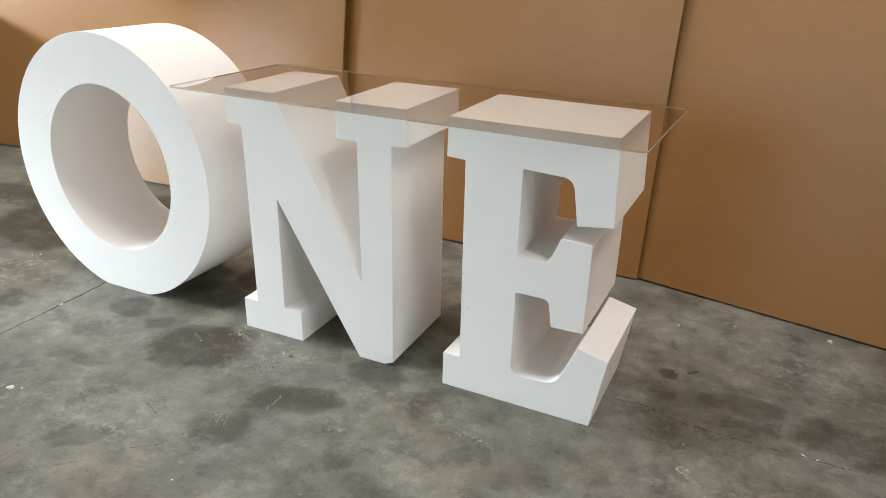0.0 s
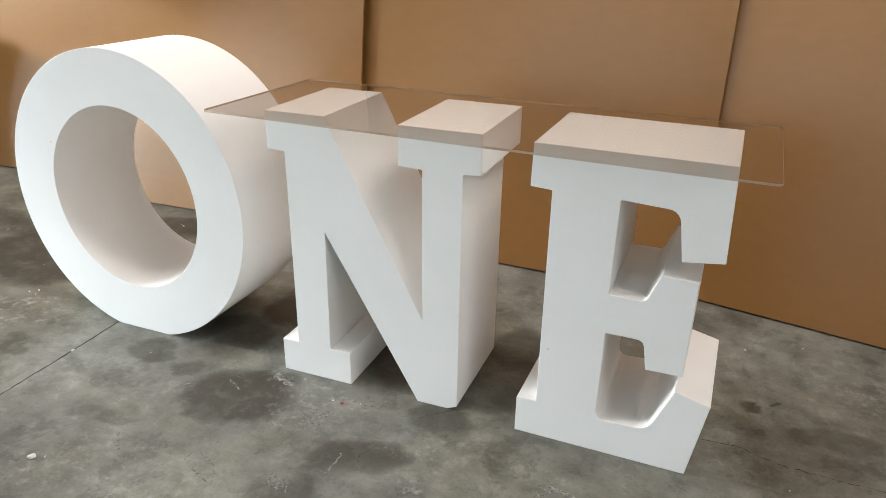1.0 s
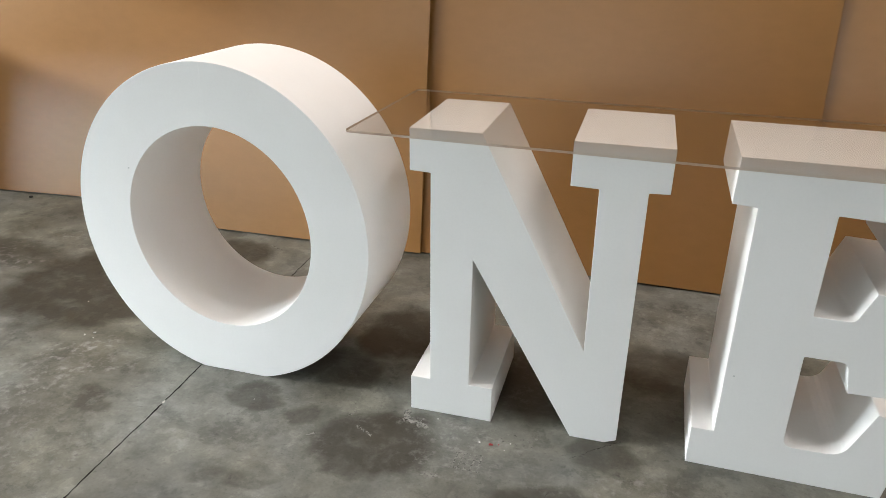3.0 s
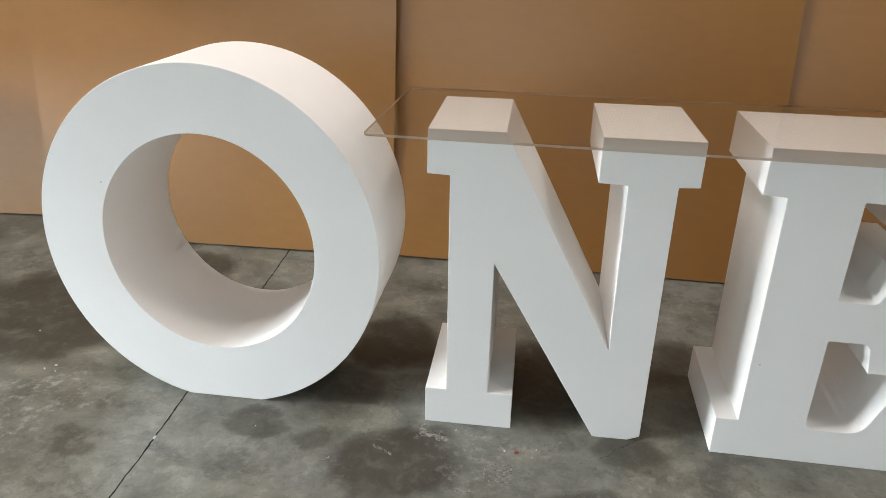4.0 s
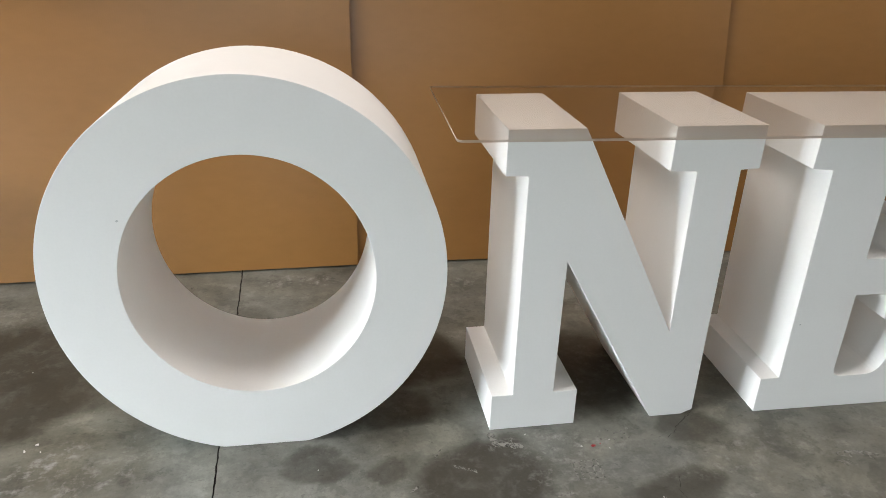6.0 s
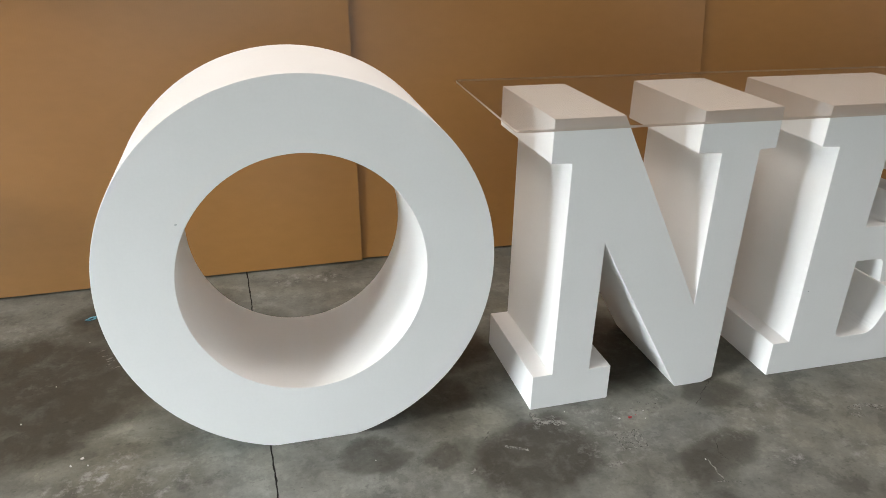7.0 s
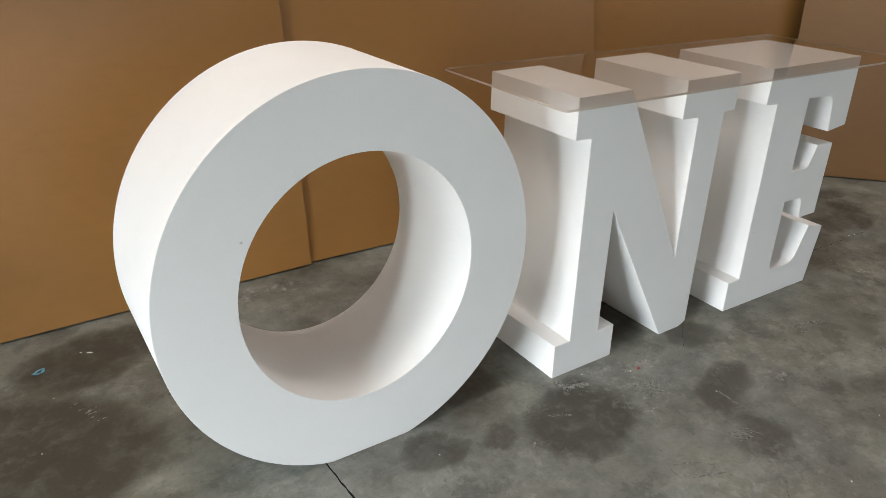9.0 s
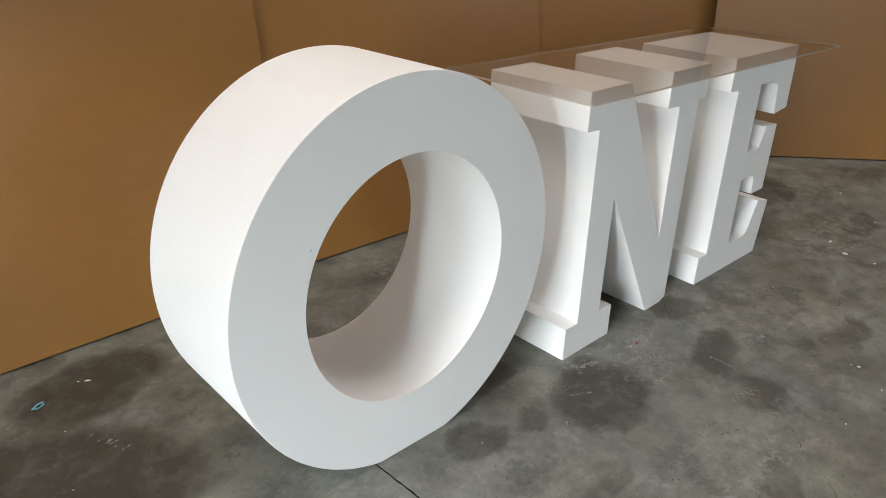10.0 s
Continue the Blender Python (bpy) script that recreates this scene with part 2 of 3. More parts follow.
def rounded(points, steps=5):
    """Outline from (x, z, radius) corners."""
    out = []
    for i, (x, z, r) in enumerate(points):
        if not r:
            out.append((x, z))
            continue
        p = Vector((x, z))
        a = (Vector(points[i - 1][:2]) - p)
        b = (Vector(points[(i + 1) % len(points)][:2]) - p)
        a, b = p + a.normalized() * min(r, a.length * 0.49), p + b.normalized() * min(r, b.length * 0.49)
        for k in range(steps + 1):
            t = k / steps
            q = a * (1 - t) ** 2 + p * 2 * t * (1 - t) + b * t ** 2
            out.append((q.x, q.y))
    return out


def soften(bm, width, segments=2, least=25):
    sharp = [e for e in bm.edges if len(e.link_faces) == 2 and e.calc_face_angle(0) > radians(least)]
    bmesh.ops.bevel(bm, geom=sharp, offset=width, segments=segments, profile=0.5, affect="EDGES", clamp_overlap=True)


def prism(outline, depth):
    bm = bmesh.new()
    front = [bm.verts.new((x, 0, z)) for x, z in outline]
    back = [bm.verts.new((x, depth, z)) for x, z in outline]
    bm.faces.new(front)
    bm.faces.new(back[::-1])
    for i in range(len(front)):
        j = (i + 1) % len(front)
        bm.faces.new((front[j], front[i], back[i], back[j]))
    bmesh.ops.recalc_face_normals(bm, faces=bm.faces)
    return bm


# ---- floor ----
def lattice(seed, cells):
    return np.random.RandomState(seed).rand(cells, cells)


def value_noise(x, y, scale, seed):
    g = lattice(seed, 64)
    u, v = x * scale, y * scale
    i, j = np.floor(u).astype(int), np.floor(v).astype(int)
    fu, fv = u - i, v - j
    fu, fv = fu * fu * (3 - 2 * fu), fv * fv * (3 - 2 * fv)
    a, b = g[i % 64, j % 64], g[(i + 1) % 64, j % 64]
    c, d = g[i % 64, (j + 1) % 64], g[(i + 1) % 64, (j + 1) % 64]
    return (a * (1 - fu) + b * fu) * (1 - fv) + (c * (1 - fu) + d * fu) * fv


def fbm(x, y, scale, seed, octaves=4):
    total, amp, norm = 0, 1.0, 0
    for k in range(octaves):
        total, norm = total + amp * value_noise(x, y, scale * 2 ** k, seed + k), norm + amp
        amp *= 0.55
    return total / norm


# damp or oily stains, and shade painted in by the letters: x, y, half width, half depth, turn in degrees, strength
# last two: staining deepened to paint the contact shade between O and N
STAINS_SHADE_BY_O = [(-2.65, 1.945, 0.33, 0.285, 0, 0.88), (-2.39, 2.34, 0.20, 0.112, 11, 0.78), (-3.2, 2.1, 0.3, 0.12, 0, 0.5), (-2.19, 1.37, 0.07, 0.04, 0, 0.45),
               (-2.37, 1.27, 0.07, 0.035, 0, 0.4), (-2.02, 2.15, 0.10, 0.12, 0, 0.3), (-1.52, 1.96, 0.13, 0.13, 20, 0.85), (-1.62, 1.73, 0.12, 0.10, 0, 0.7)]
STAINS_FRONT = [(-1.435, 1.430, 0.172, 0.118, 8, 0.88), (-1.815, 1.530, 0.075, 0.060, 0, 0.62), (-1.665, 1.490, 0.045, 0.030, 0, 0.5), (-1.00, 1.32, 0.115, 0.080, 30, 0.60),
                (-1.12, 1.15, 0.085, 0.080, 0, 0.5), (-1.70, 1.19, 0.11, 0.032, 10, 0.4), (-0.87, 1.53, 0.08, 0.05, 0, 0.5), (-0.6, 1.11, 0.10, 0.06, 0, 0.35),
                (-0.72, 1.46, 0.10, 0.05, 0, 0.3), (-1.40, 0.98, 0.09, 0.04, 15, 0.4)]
# first one: mostly the shade under the N, painted into the floor
STAINS_SHADE_BY_E = [(-1.085, 1.83, 0.16, 0.21, 8, 0.9), (-0.78, 1.95, 0.12, 0.14, 0, 0.5), (-0.105, 1.91, 0.022, 0.014, 0, 0.7), (-0.04, 1.953, 0.018, 0.010, 30, 0.7),
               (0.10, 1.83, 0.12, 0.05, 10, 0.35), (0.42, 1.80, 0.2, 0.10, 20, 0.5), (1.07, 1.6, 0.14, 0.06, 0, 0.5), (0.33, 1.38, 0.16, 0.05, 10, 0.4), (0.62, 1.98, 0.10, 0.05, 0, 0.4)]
# pale places: worn ones, and two broad faint ones that lighten the floor
SCUFFS_PALE_BY_O = [(-1.86, 2.44, 0.13, 0.04, 5, 0.9), (-2.5, 1.42, 0.20, 0.10, 10, 0.5), (-2.9, 2.3, 0.25, 0.1, 0, 0.5), (-2.22, 1.62, 0.25, 0.06, 35, 0.4),
               (-3.4, 2.0, 0.4, 0.1, 10, 0.5), (-2.25, 1.25, 0.38, 0.16, 10, 0.25), (-1.72, 1.36, 0.22, 0.09, 0, 0.22), (-2.44, 1.60, 0.13, 0.035, 30, 0.7)]
SCUFFS_FRONT = [(-1.35, 1.530, 0.05, 0.018, -20, 0.8), (-1.16, 1.50, 0.12, 0.05, 0, 0.55), (-0.62, 1.22, 0.10, 0.06, 0, 0.5), (-1.2, 1.39, 0.10, 0.05, 0, 0.4),
                (-1.55, 1.05, 0.28, 0.10, 10, 0.4), (0.3, 2.1, 0.3, 0.12, 0, 0.35), (-0.75, 2.25, 0.4, 0.12, 0, 0.35), (0.15, 1.4, 0.25, 0.1, 0, 0.4),
                (-1.35, 2.38, 0.14, 0.05, 0, 0.6), (-1.2, 1.03, 0.3, 0.06, 5, 0.4), (-0.8, 1.42, 0.3, 0.05, 5, 0.3), (-0.865, 1.255, 0.045, 0.03, 10, 0.8)]


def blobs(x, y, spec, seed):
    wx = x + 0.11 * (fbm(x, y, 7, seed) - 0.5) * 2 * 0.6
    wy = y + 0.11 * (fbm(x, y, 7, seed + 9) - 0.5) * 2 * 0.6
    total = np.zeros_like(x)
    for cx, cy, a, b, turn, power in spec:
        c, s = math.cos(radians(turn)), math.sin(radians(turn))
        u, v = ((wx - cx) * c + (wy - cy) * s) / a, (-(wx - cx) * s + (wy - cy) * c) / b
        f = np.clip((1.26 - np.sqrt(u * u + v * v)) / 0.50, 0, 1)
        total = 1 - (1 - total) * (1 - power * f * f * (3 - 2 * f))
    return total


def build_floor():
    ys = np.concatenate([np.linspace(Y0 - 0.3, 0.7, 12)[:-1], np.arange(0.7, 2.75, 0.013), np.linspace(2.75, Y1 + 0.3, 3)])
    left = np.concatenate([np.linspace(X0 - 0.3, -3.7, 6)[:-1], np.linspace(-3.7, -2.03, 128)])
    right = np.concatenate([np.linspace(-2.03, 1.6, 280), np.linspace(1.6, X1 + 0.3, 5)[1:]])
    rng = np.random.RandomState(4)
    d = ys - 0.96
    line = -2.018 - 0.012 * d - 0.010 * d * np.abs(d).clip(0, 1.6) + 0.0009 * rng.randn(len(ys)).clip(-1.6, 1.6) + 0.0012 * np.sin(ys * 31) * np.sin(ys * 12.7)
    half = 0.0012 + 0.0016 * rng.rand(len(ys)) ** 2
    rows = []
    for y, j, w in zip(ys, line, half):
        lx, rx = left + (j - w + 2.03) * np.clip((left + 3.7) / 1.67, 0, 1), right + (j + w + 2.03) * np.clip((1.6 - right) / 3.63, 0, 1)
        xs = np.concatenate([lx, [j - 0.6 * w, j + 0.6 * w], rx])
        zs = np.concatenate([0 * lx, [-0.007, -0.007], 0 * rx])
        rows.append(np.stack([xs, np.full_like(xs, y), zs], 1))
    co = np.concatenate(rows)
    n, nl = len(rows[0]), len(left)
    faces, mats = [], []
    for r in range(len(ys) - 1):
        for c in range(n - 1):
            faces.append((r * n + c, r * n + c + 1, r * n + n + c + 1, r * n + n + c))
            mats.append(1 if nl - 1 <= c <= nl + 1 else 0)
    me = bpy.data.meshes.new("floor")
    me.from_pydata(co.tolist(), [], faces)
    me.materials.append(CONCRETE)
    me.materials.append(JOINT)
    me.polygons.foreach_set("material_index", mats)
    x, y = co[:, 0], co[:, 1]
    for key, spec, seed in (("stain_shade", STAINS_SHADE_BY_O + STAINS_FRONT + STAINS_SHADE_BY_E, 20), ("scuff", SCUFFS_PALE_BY_O + SCUFFS_FRONT, 50)):
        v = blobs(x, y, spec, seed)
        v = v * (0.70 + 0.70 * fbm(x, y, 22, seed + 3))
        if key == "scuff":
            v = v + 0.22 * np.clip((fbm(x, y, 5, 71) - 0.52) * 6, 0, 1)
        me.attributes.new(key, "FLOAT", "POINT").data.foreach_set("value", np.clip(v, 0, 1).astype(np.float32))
    return tagged(new("floor", me), "worn grey concrete floor with dark stains, painted-in shade and a saw-cut joint", "floor", kind="structure")


FLOOR = build_floor()


def ribbon(points, width, z=0.0007, jitter=0.0, seed=1):
    rng = random.Random(seed)
    bm = bmesh.new()
    pts = [Vector(p) for p in points]
    rails = []
    for i, p in enumerate(pts):
        t = (pts[min(i + 1, len(pts) - 1)] - pts[max(i - 1, 0)])
        t = t.normalized() if t.length else Vector((1, 0))
        side = Vector((-t.y, t.x)) * width * 0.5 * (1 + jitter * rng.uniform(-1, 1)) * (0.25 if i in (0, len(pts) - 1) else 1)
        rails.append((bm.verts.new((*(p + side), z)), bm.verts.new((*(p - side), z))))
    for a, b in zip(rails, rails[1:]):
        bm.faces.new((a[0], a[1], b[1], b[0]))
    return bm


def mark(points, width, mat=CHALK, name="chalk_mark", seed=1):
    part(name, ribbon(points, 1.45 * width, jitter=0.6, seed=seed), mat, FLOOR)


def wander(a, b, steps, amount, seed):
    rng = random.Random(seed)
    a, b = Vector(a), Vector(b)
    n = Vector((-(b - a).y, (b - a).x)).normalized()
    return [tuple(a.lerp(b, i / steps) + n * rng.uniform(-amount, amount) * (0 < i < steps)) for i in range(steps + 1)]


# ---- room shell ----
def wall(name, a, b, mat=PLASTER, label="plain painted wall", category="wall"):
    bm = bmesh.new()
    box(bm, a, b)
    return tagged(mesh_object(name, bm, mat), label, category, kind="structure")


T = 0.2
wall("wall_north", (X0 - T, Y1, 0), (X1 + T, Y1 + T, H))


def west_wall():
    """Unseen wall whose added gaps, all clear through, shape the light: two low, a slot, one for the beam."""
    bm = bmesh.new()
    box(bm, (X0 - T, Y0, 0), (X0, SIDE_FILL_GAP[0], H))
    box(bm, (X0 - T, SIDE_FILL_GAP[0], SIDE_FILL_GAP[3]), (X0, SIDE_FILL_GAP[1], H))
    box(bm, (X0 - T, SIDE_FILL_GAP[1], 0), (X0, WEST_SLOT[0], H))
    box(bm, (X0 - T, WEST_SLOT[0], WEST_SLOT[3]), (X0, WEST_SLOT[1], H))
    box(bm, (X0 - T, WEST_SLOT[1], 0), (X0, LOW_FILL_GAP[0], H))
    box(bm, (X0 - T, LOW_FILL_GAP[0], LOW_FILL_GAP[2]), (X0, LOW_FILL_GAP[1], H))
    box(bm, (X0 - T, LOW_FILL_GAP[1], 0), (X0, BEAM_GAP[0], H))
    box(bm, (X0 - T, BEAM_GAP[0], 0), (X0, BEAM_GAP[1], BEAM_GAP[2]))
    box(bm, (X0 - T, BEAM_GAP[0], BEAM_GAP[3]), (X0, BEAM_GAP[1], H))
    box(bm, (X0 - T, BEAM_GAP[1], 0), (X0, Y1, H))
    return tagged(mesh_object("wall_west", bm, PLASTER), "unseen plain wall with gaps that shape the west light", "wall", kind="structure")


def east_wall():
    """Unseen wall with one high opening, added for the fill lamp behind it."""
    bm = bmesh.new()
    a, b, c, d = EAST_FILL_GAP
    box(bm, (X1, Y0, 0), (X1 + T, a, H))
    box(bm, (X1, a, 0), (X1 + T, b, c))
    box(bm, (X1, a, d), (X1 + T, b, H))
    box(bm, (X1, b, 0), (X1 + T, Y1, H))
    return tagged(mesh_object("wall_east", bm, PLASTER), "unseen plain wall with a high opening for an added lamp", "wall", kind="structure")


def south_wall():
    """Unseen wall behind the camera with a wide opening added for the front fill."""
    bm = bmesh.new()
    x = [X0 - T, SOUTH_FILL_GAP[0], SOUTH_FILL_GAP[1], X1 + T]
    box(bm, (x[0], Y0 - T, 0), (x[1], Y0, H))
    box(bm, (x[1], Y0 - T, 0), (x[2], Y0, SOUTH_FILL_GAP[2]))
    box(bm, (x[1], Y0 - T, SOUTH_FILL_GAP[3]), (x[2], Y0, H))
    box(bm, (x[2], Y0 - T, 0), (x[3], Y0, H))
    return tagged(mesh_object("wall_south", bm, PLASTER), "unseen plain wall with an opening for the added front fill", "wall", kind="structure")


# unseen ceiling, left open where the added overhead lamps shine through
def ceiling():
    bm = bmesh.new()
    xs = [X0 - T] + [v for s in TOP_FILL_GAPS for v in s[:2]] + [X1 + T]
    c, d = TOP_FILL_GAPS[0][2:4]
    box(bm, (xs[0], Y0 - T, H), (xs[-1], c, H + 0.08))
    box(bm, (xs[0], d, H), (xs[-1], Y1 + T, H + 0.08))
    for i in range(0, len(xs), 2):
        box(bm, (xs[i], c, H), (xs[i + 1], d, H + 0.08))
    return tagged(mesh_object("ceiling", bm, CEILING), "unseen plain ceiling with openings for the added overhead lamps", "ceiling", kind="structure")


west_wall()
east_wall()
south_wall()
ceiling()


# ---- cardboard sheets leaning on the wall ----
def cardboard_sheet(a, b, label, lean=8.2, height=2.3, thick=0.007, bow=0.004, seed=1):
    """A corrugated sheet standing on the line a-b with its front there, leaning back."""
    a, b = Vector((*a, 0)), Vector((*b, 0))
    length = (b - a).length
    rng = random.Random(seed)
    nx, nz = 14, 22
    ph = [rng.uniform(0, 6) for _ in range(3)]
    bm = bmesh.new()

    def off(i, k):
        u, w = i / nx, k / nz
        return bow * (math.sin(math.pi * w * 1.3 + ph[0]) * math.sin(math.pi * u + 0.3) + 0.4 * math.sin(5 * u + ph[1]) * w)

    front = [[bm.verts.new((length * i / nx, off(i, k), height * k / nz)) for k in range(nz + 1)] for i in range(nx + 1)]
    back = [[bm.verts.new((length * i / nx, off(i, k) + thick, height * k / nz)) for k in range(nz + 1)] for i in range(nx + 1)]
    for i in range(nx):
        for k in range(nz):
            bm.faces.new((front[i][k], front[i + 1][k], front[i + 1][k + 1], front[i][k + 1]))
            bm.faces.new((back[i][k], back[i][k + 1], back[i + 1][k + 1], back[i + 1][k]))
    bmesh.ops.recalc_face_normals(bm, faces=bm.faces)
    ob = mesh_object("cardboard_sheet", bm, KRAFT, smooth=False)
    edge = bmesh.new()

    def strip(steps, place):
        rails = [[edge.verts.new(p) for p in place(k)] for k in range(steps + 1)]
        for p, q in zip(rails, rails[1:]):
            edge.faces.new((p[0], p[1], q[1], q[0]))

    for i in (0, nx):
        strip(nz, lambda k: ((length * i / nx, off(i, k), height * k / nz), (length * i / nx, off(i, k) + thick, height * k / nz)))
    for k in (0, nz):
        strip(nx, lambda i: ((length * i / nx, off(i, k), height * k / nz), (length * i / nx, off(i, k) + thick, height * k / nz)))
    bmesh.ops.recalc_face_normals(edge, faces=edge.faces)
    part("cut_edge", edge, CUT, ob, "pale cut edge showing the flutes")
    turn = math.degrees(math.atan2((b - a).y, (b - a).x))
    ob.matrix_world = pose(a.x, a.y, 0.007, 0, 0, turn) @ pose(0, 0, 0, -lean, 0, 0)
    return tagged(ob, label, "cardboard", "cardboard sheets along the wall")


cardboard_sheet((-4.62, 2.612), (-2.90, 2.727), "large brown corrugated cardboard sheet standing behind the next one", seed=2)
cardboard_sheet((-3.025, 2.525), (-1.655, 2.543), "large brown corrugated cardboard sheet leaning against the wall", lean=7.6, seed=3)
cardboard_sheet((-1.75, 2.5605), (-0.324, 2.513), "large brown corrugated cardboard sheet leaning against the wall", lean=9.6, seed=5)
cardboard_sheet((-0.46, 2.5535), (0.95, 2.259), "brown cardboard sheet leaning at a slight angle, partly behind another", lean=10.6, seed=7)
cardboard_sheet((0.668, 2.308), (1.69, 1.236), "brown cardboard sheet set across the corner on concrete floor", seed=9)


# ---- foam letters ----
DEPTH = 0.3267

N_OUTLINE = [(0, 0, 0), (0.217, 0, 0), (0.216, 0.101, 0), (0.155, 0.101, 0.003), (0.156, 0.453, 0), (0.420, 0, 0), (0.505, 0, 0), (0.534, 0.012, 0.004),
             (0.533, 0.659, 0.003), (0.577, 0.661, 0), (0.577, 0.760, 0), (0.367, 0.760, 0), (0.367, 0.660, 0), (0.429, 0.658, 0.003),
             (0.433, 0.2525, 0), (0.168, 0.760, 0), (0, 0.760, 0), (0, 0.660, 0), (0.050, 0.658, 0.003), (0.052, 0.101, 0.003), (0, 0.101, 0)]
E_OUTLINE = [(0, 0, 0), (0.421, 0, 0), (0.451, 0.200, 0), (0.370, 0.219, 0.004), (0.322, 0.097, 0.03), (0.200, 0.094, 0.026), (0.199, 0.333, 0.004),
             (0.286, 0.333, 0.018), (0.298, 0.260, 0), (0.381, 0.262, 0), (0.382, 0.498, 0), (0.304, 0.501, 0), (0.277, 0.431, 0.012), (0.197, 0.432, 0.004),
             (0.198, 0.657, 0.004), (0.321, 0.651, 0.026), (0.339, 0.539, 0), (0.426, 0.550, 0), (0.418, 0.760, 0), (0, 0.760, 0), (-0.002, 0.660, 0),
             (0.048, 0.657, 0.003), (0.050, 0.102, 0.003), (0, 0.101, 0)]


def block_letter(outline, m, label):
    bm = prism(rounded(outline), DEPTH)
    soften(bm, 0.0014, 2)
    ob = mesh_object("foam_letter", bm, FOAM, smooth=False)
    ob.matrix_world = m
    return tagged(ob, label, "letter", "foam letters in a row")


def foam_dent(letter, x, y, z, size, seed):
    """A small dark nick in the coating of a letter's front."""
    rng = random.Random(seed)
    bm = bmesh.new()
    ring = [bm.verts.new((x + size * rng.uniform(0.6, 1.2) * math.cos(k * 0.7), y - 0.0008, z + size * rng.uniform(0.5, 1.0) * math.sin(k * 0.7))) for k in range(9)]
    tip = bm.verts.new((x, y - 0.0003, z))
    for p, q in zip(ring, ring[1:] + ring[:1]):
        bm.faces.new((p, q, tip))
    part("foam_dent", bm, DENT, letter, "small grey nick in the coating")


block_letter(N_OUTLINE, pose(-1.383, 1.588, 0), "white foam block letter N with slab serifs under clear acrylic")
E_LETTER = block_letter(E_OUTLINE, pose(-0.6840, 1.5732, 0, 0, 0, -1.20), "white foam block letter E with slab serifs under clear acrylic")


foam_dent(E_LETTER, 0.069, 0, 0.258, 0.0028, 3)


def ring_half(side, steps=140):
    """Half of the O: flattened at the foot, split along the upright middle, with slightly rounded rims."""
    bm = bmesh.new()
    loops, b, gap = [], 0.0013, 0.00004
    rim = [(b, 0), (0.3 * b, 0.3 * b), (0, b)]
    for i in range(steps + 1):
        a = -math.pi / 2 + math.pi * i / steps
        outer = Vector((side * (0.4238 * math.cos(a) + gap), max(0.4301 + 0.4420 * math.sin(a), 0.0)))
        inner = Vector((side * (0.2659 * math.cos(a) + gap), 0.4337 + 0.2805 * math.sin(a)))
        u = (outer - inner).normalized()
        u.x = 0 if abs(u.x) < 1e-6 or i in (0, steps) else u.x
        ring = [(outer - u * d, y) for d, y in rim] + [(outer - u * d, DEPTH - y) for d, y in rim[::-1]]
        ring += [(inner + u * d, DEPTH - y) for d, y in rim] + [(inner + u * d, y) for d, y in rim[::-1]]
        loops.append([bm.verts.new((p.x, y, p.y)) for p, y in ring])
    n = len(loops[0])
    for a, c in zip(loops, loops[1:]):
        for k in range(n):
            bm.faces.new((a[k], a[(k + 1) % n], c[(k + 1) % n], c[k]))
    bm.faces.new(loops[0])
    bm.faces.new(loops[-1])
    bmesh.ops.recalc_face_normals(bm, faces=bm.faces)
    return bm


O_LETTER = tagged(new("foam_letter"), "large round white foam letter O with a flattened foot", "letter", "foam letters in a row")
O_LETTER.matrix_world = pose(-1.9208, 1.6081, 0, 0, 0, -0.56)
for side in (-1, 1):
    part("half_ring", ring_half(side), FOAM, O_LETTER)
foam_dent(O_LETTER, -0.247, 0, 0.583, 0.0030, 5)


# ---- acrylic top ----
def acrylic_top():
    w, d, r, thick = 1.312, 0.485, 0.016, 0.005
    outline = rounded([(0, 0, r), (w, 0, r), (w, d, r), (0, d, r)], 6)
    bm, rim = bmesh.new(), bmesh.new()
    bm.faces.new([bm.verts.new((x, y, 0)) for x, y in outline][::-1]).material_index = 1
    bm.faces.new([bm.verts.new((x, y, thick)) for x, y in outline])
    lo = [rim.verts.new((x, y, 0)) for x, y in outline]
    hi = [rim.verts.new((x, y, thick)) for x, y in outline]
    for i in range(len(lo)):
        j = (i + 1) % len(lo)
        rim.faces.new((lo[i], lo[j], hi[j], hi[i]))
    ob = mesh_object("acrylic_top", bm, [ACRYLIC, UNDERSIDE])
    ob.matrix_world = pose(-1.504, 1.501, 0.7605, 0, 0, -1.9)
    part("cut_edge", rim, EDGE, ob, "polished pale brown cut edge").visible_shadow = False
    return tagged(ob, "clear acrylic table top with rounded corners resting on letters", "table top")


acrylic_top()


# ---- marks in and on the floor ----
def oval(cx, cy, a, b, turn, start=0.0, end=6.1, steps=18):
    c, s = math.cos(radians(turn)), math.sin(radians(turn))
    out = []
    for i in range(steps + 1):
        t = start + (end - start) * i / steps
        u, v = a * math.cos(t), b * math.sin(t)
        out.append((cx + u * c - v * s, cy + u * s + v * c))
    return out


# worn chalk oval with short strokes beside it
mark(oval(-0.515, 1.378, 0.040, 0.017, -18, 0.3, 2.9), 0.0045, seed=2)
mark(oval(-0.520, 1.376, 0.024, 0.013, -18, 0.0, 3.6), 0.0035, seed=4)
mark(oval(-0.470, 1.365, 0.030, 0.012, -25, 0.5, 4.0), 0.003, seed=3)
for i in range(3):
    mark(wander((-0.585 + 0.012 * i, 1.375 - 0.002 * i), (-0.570 + 0.012 * i, 1.352), 5, 0.002, i), 0.003, seed=i)
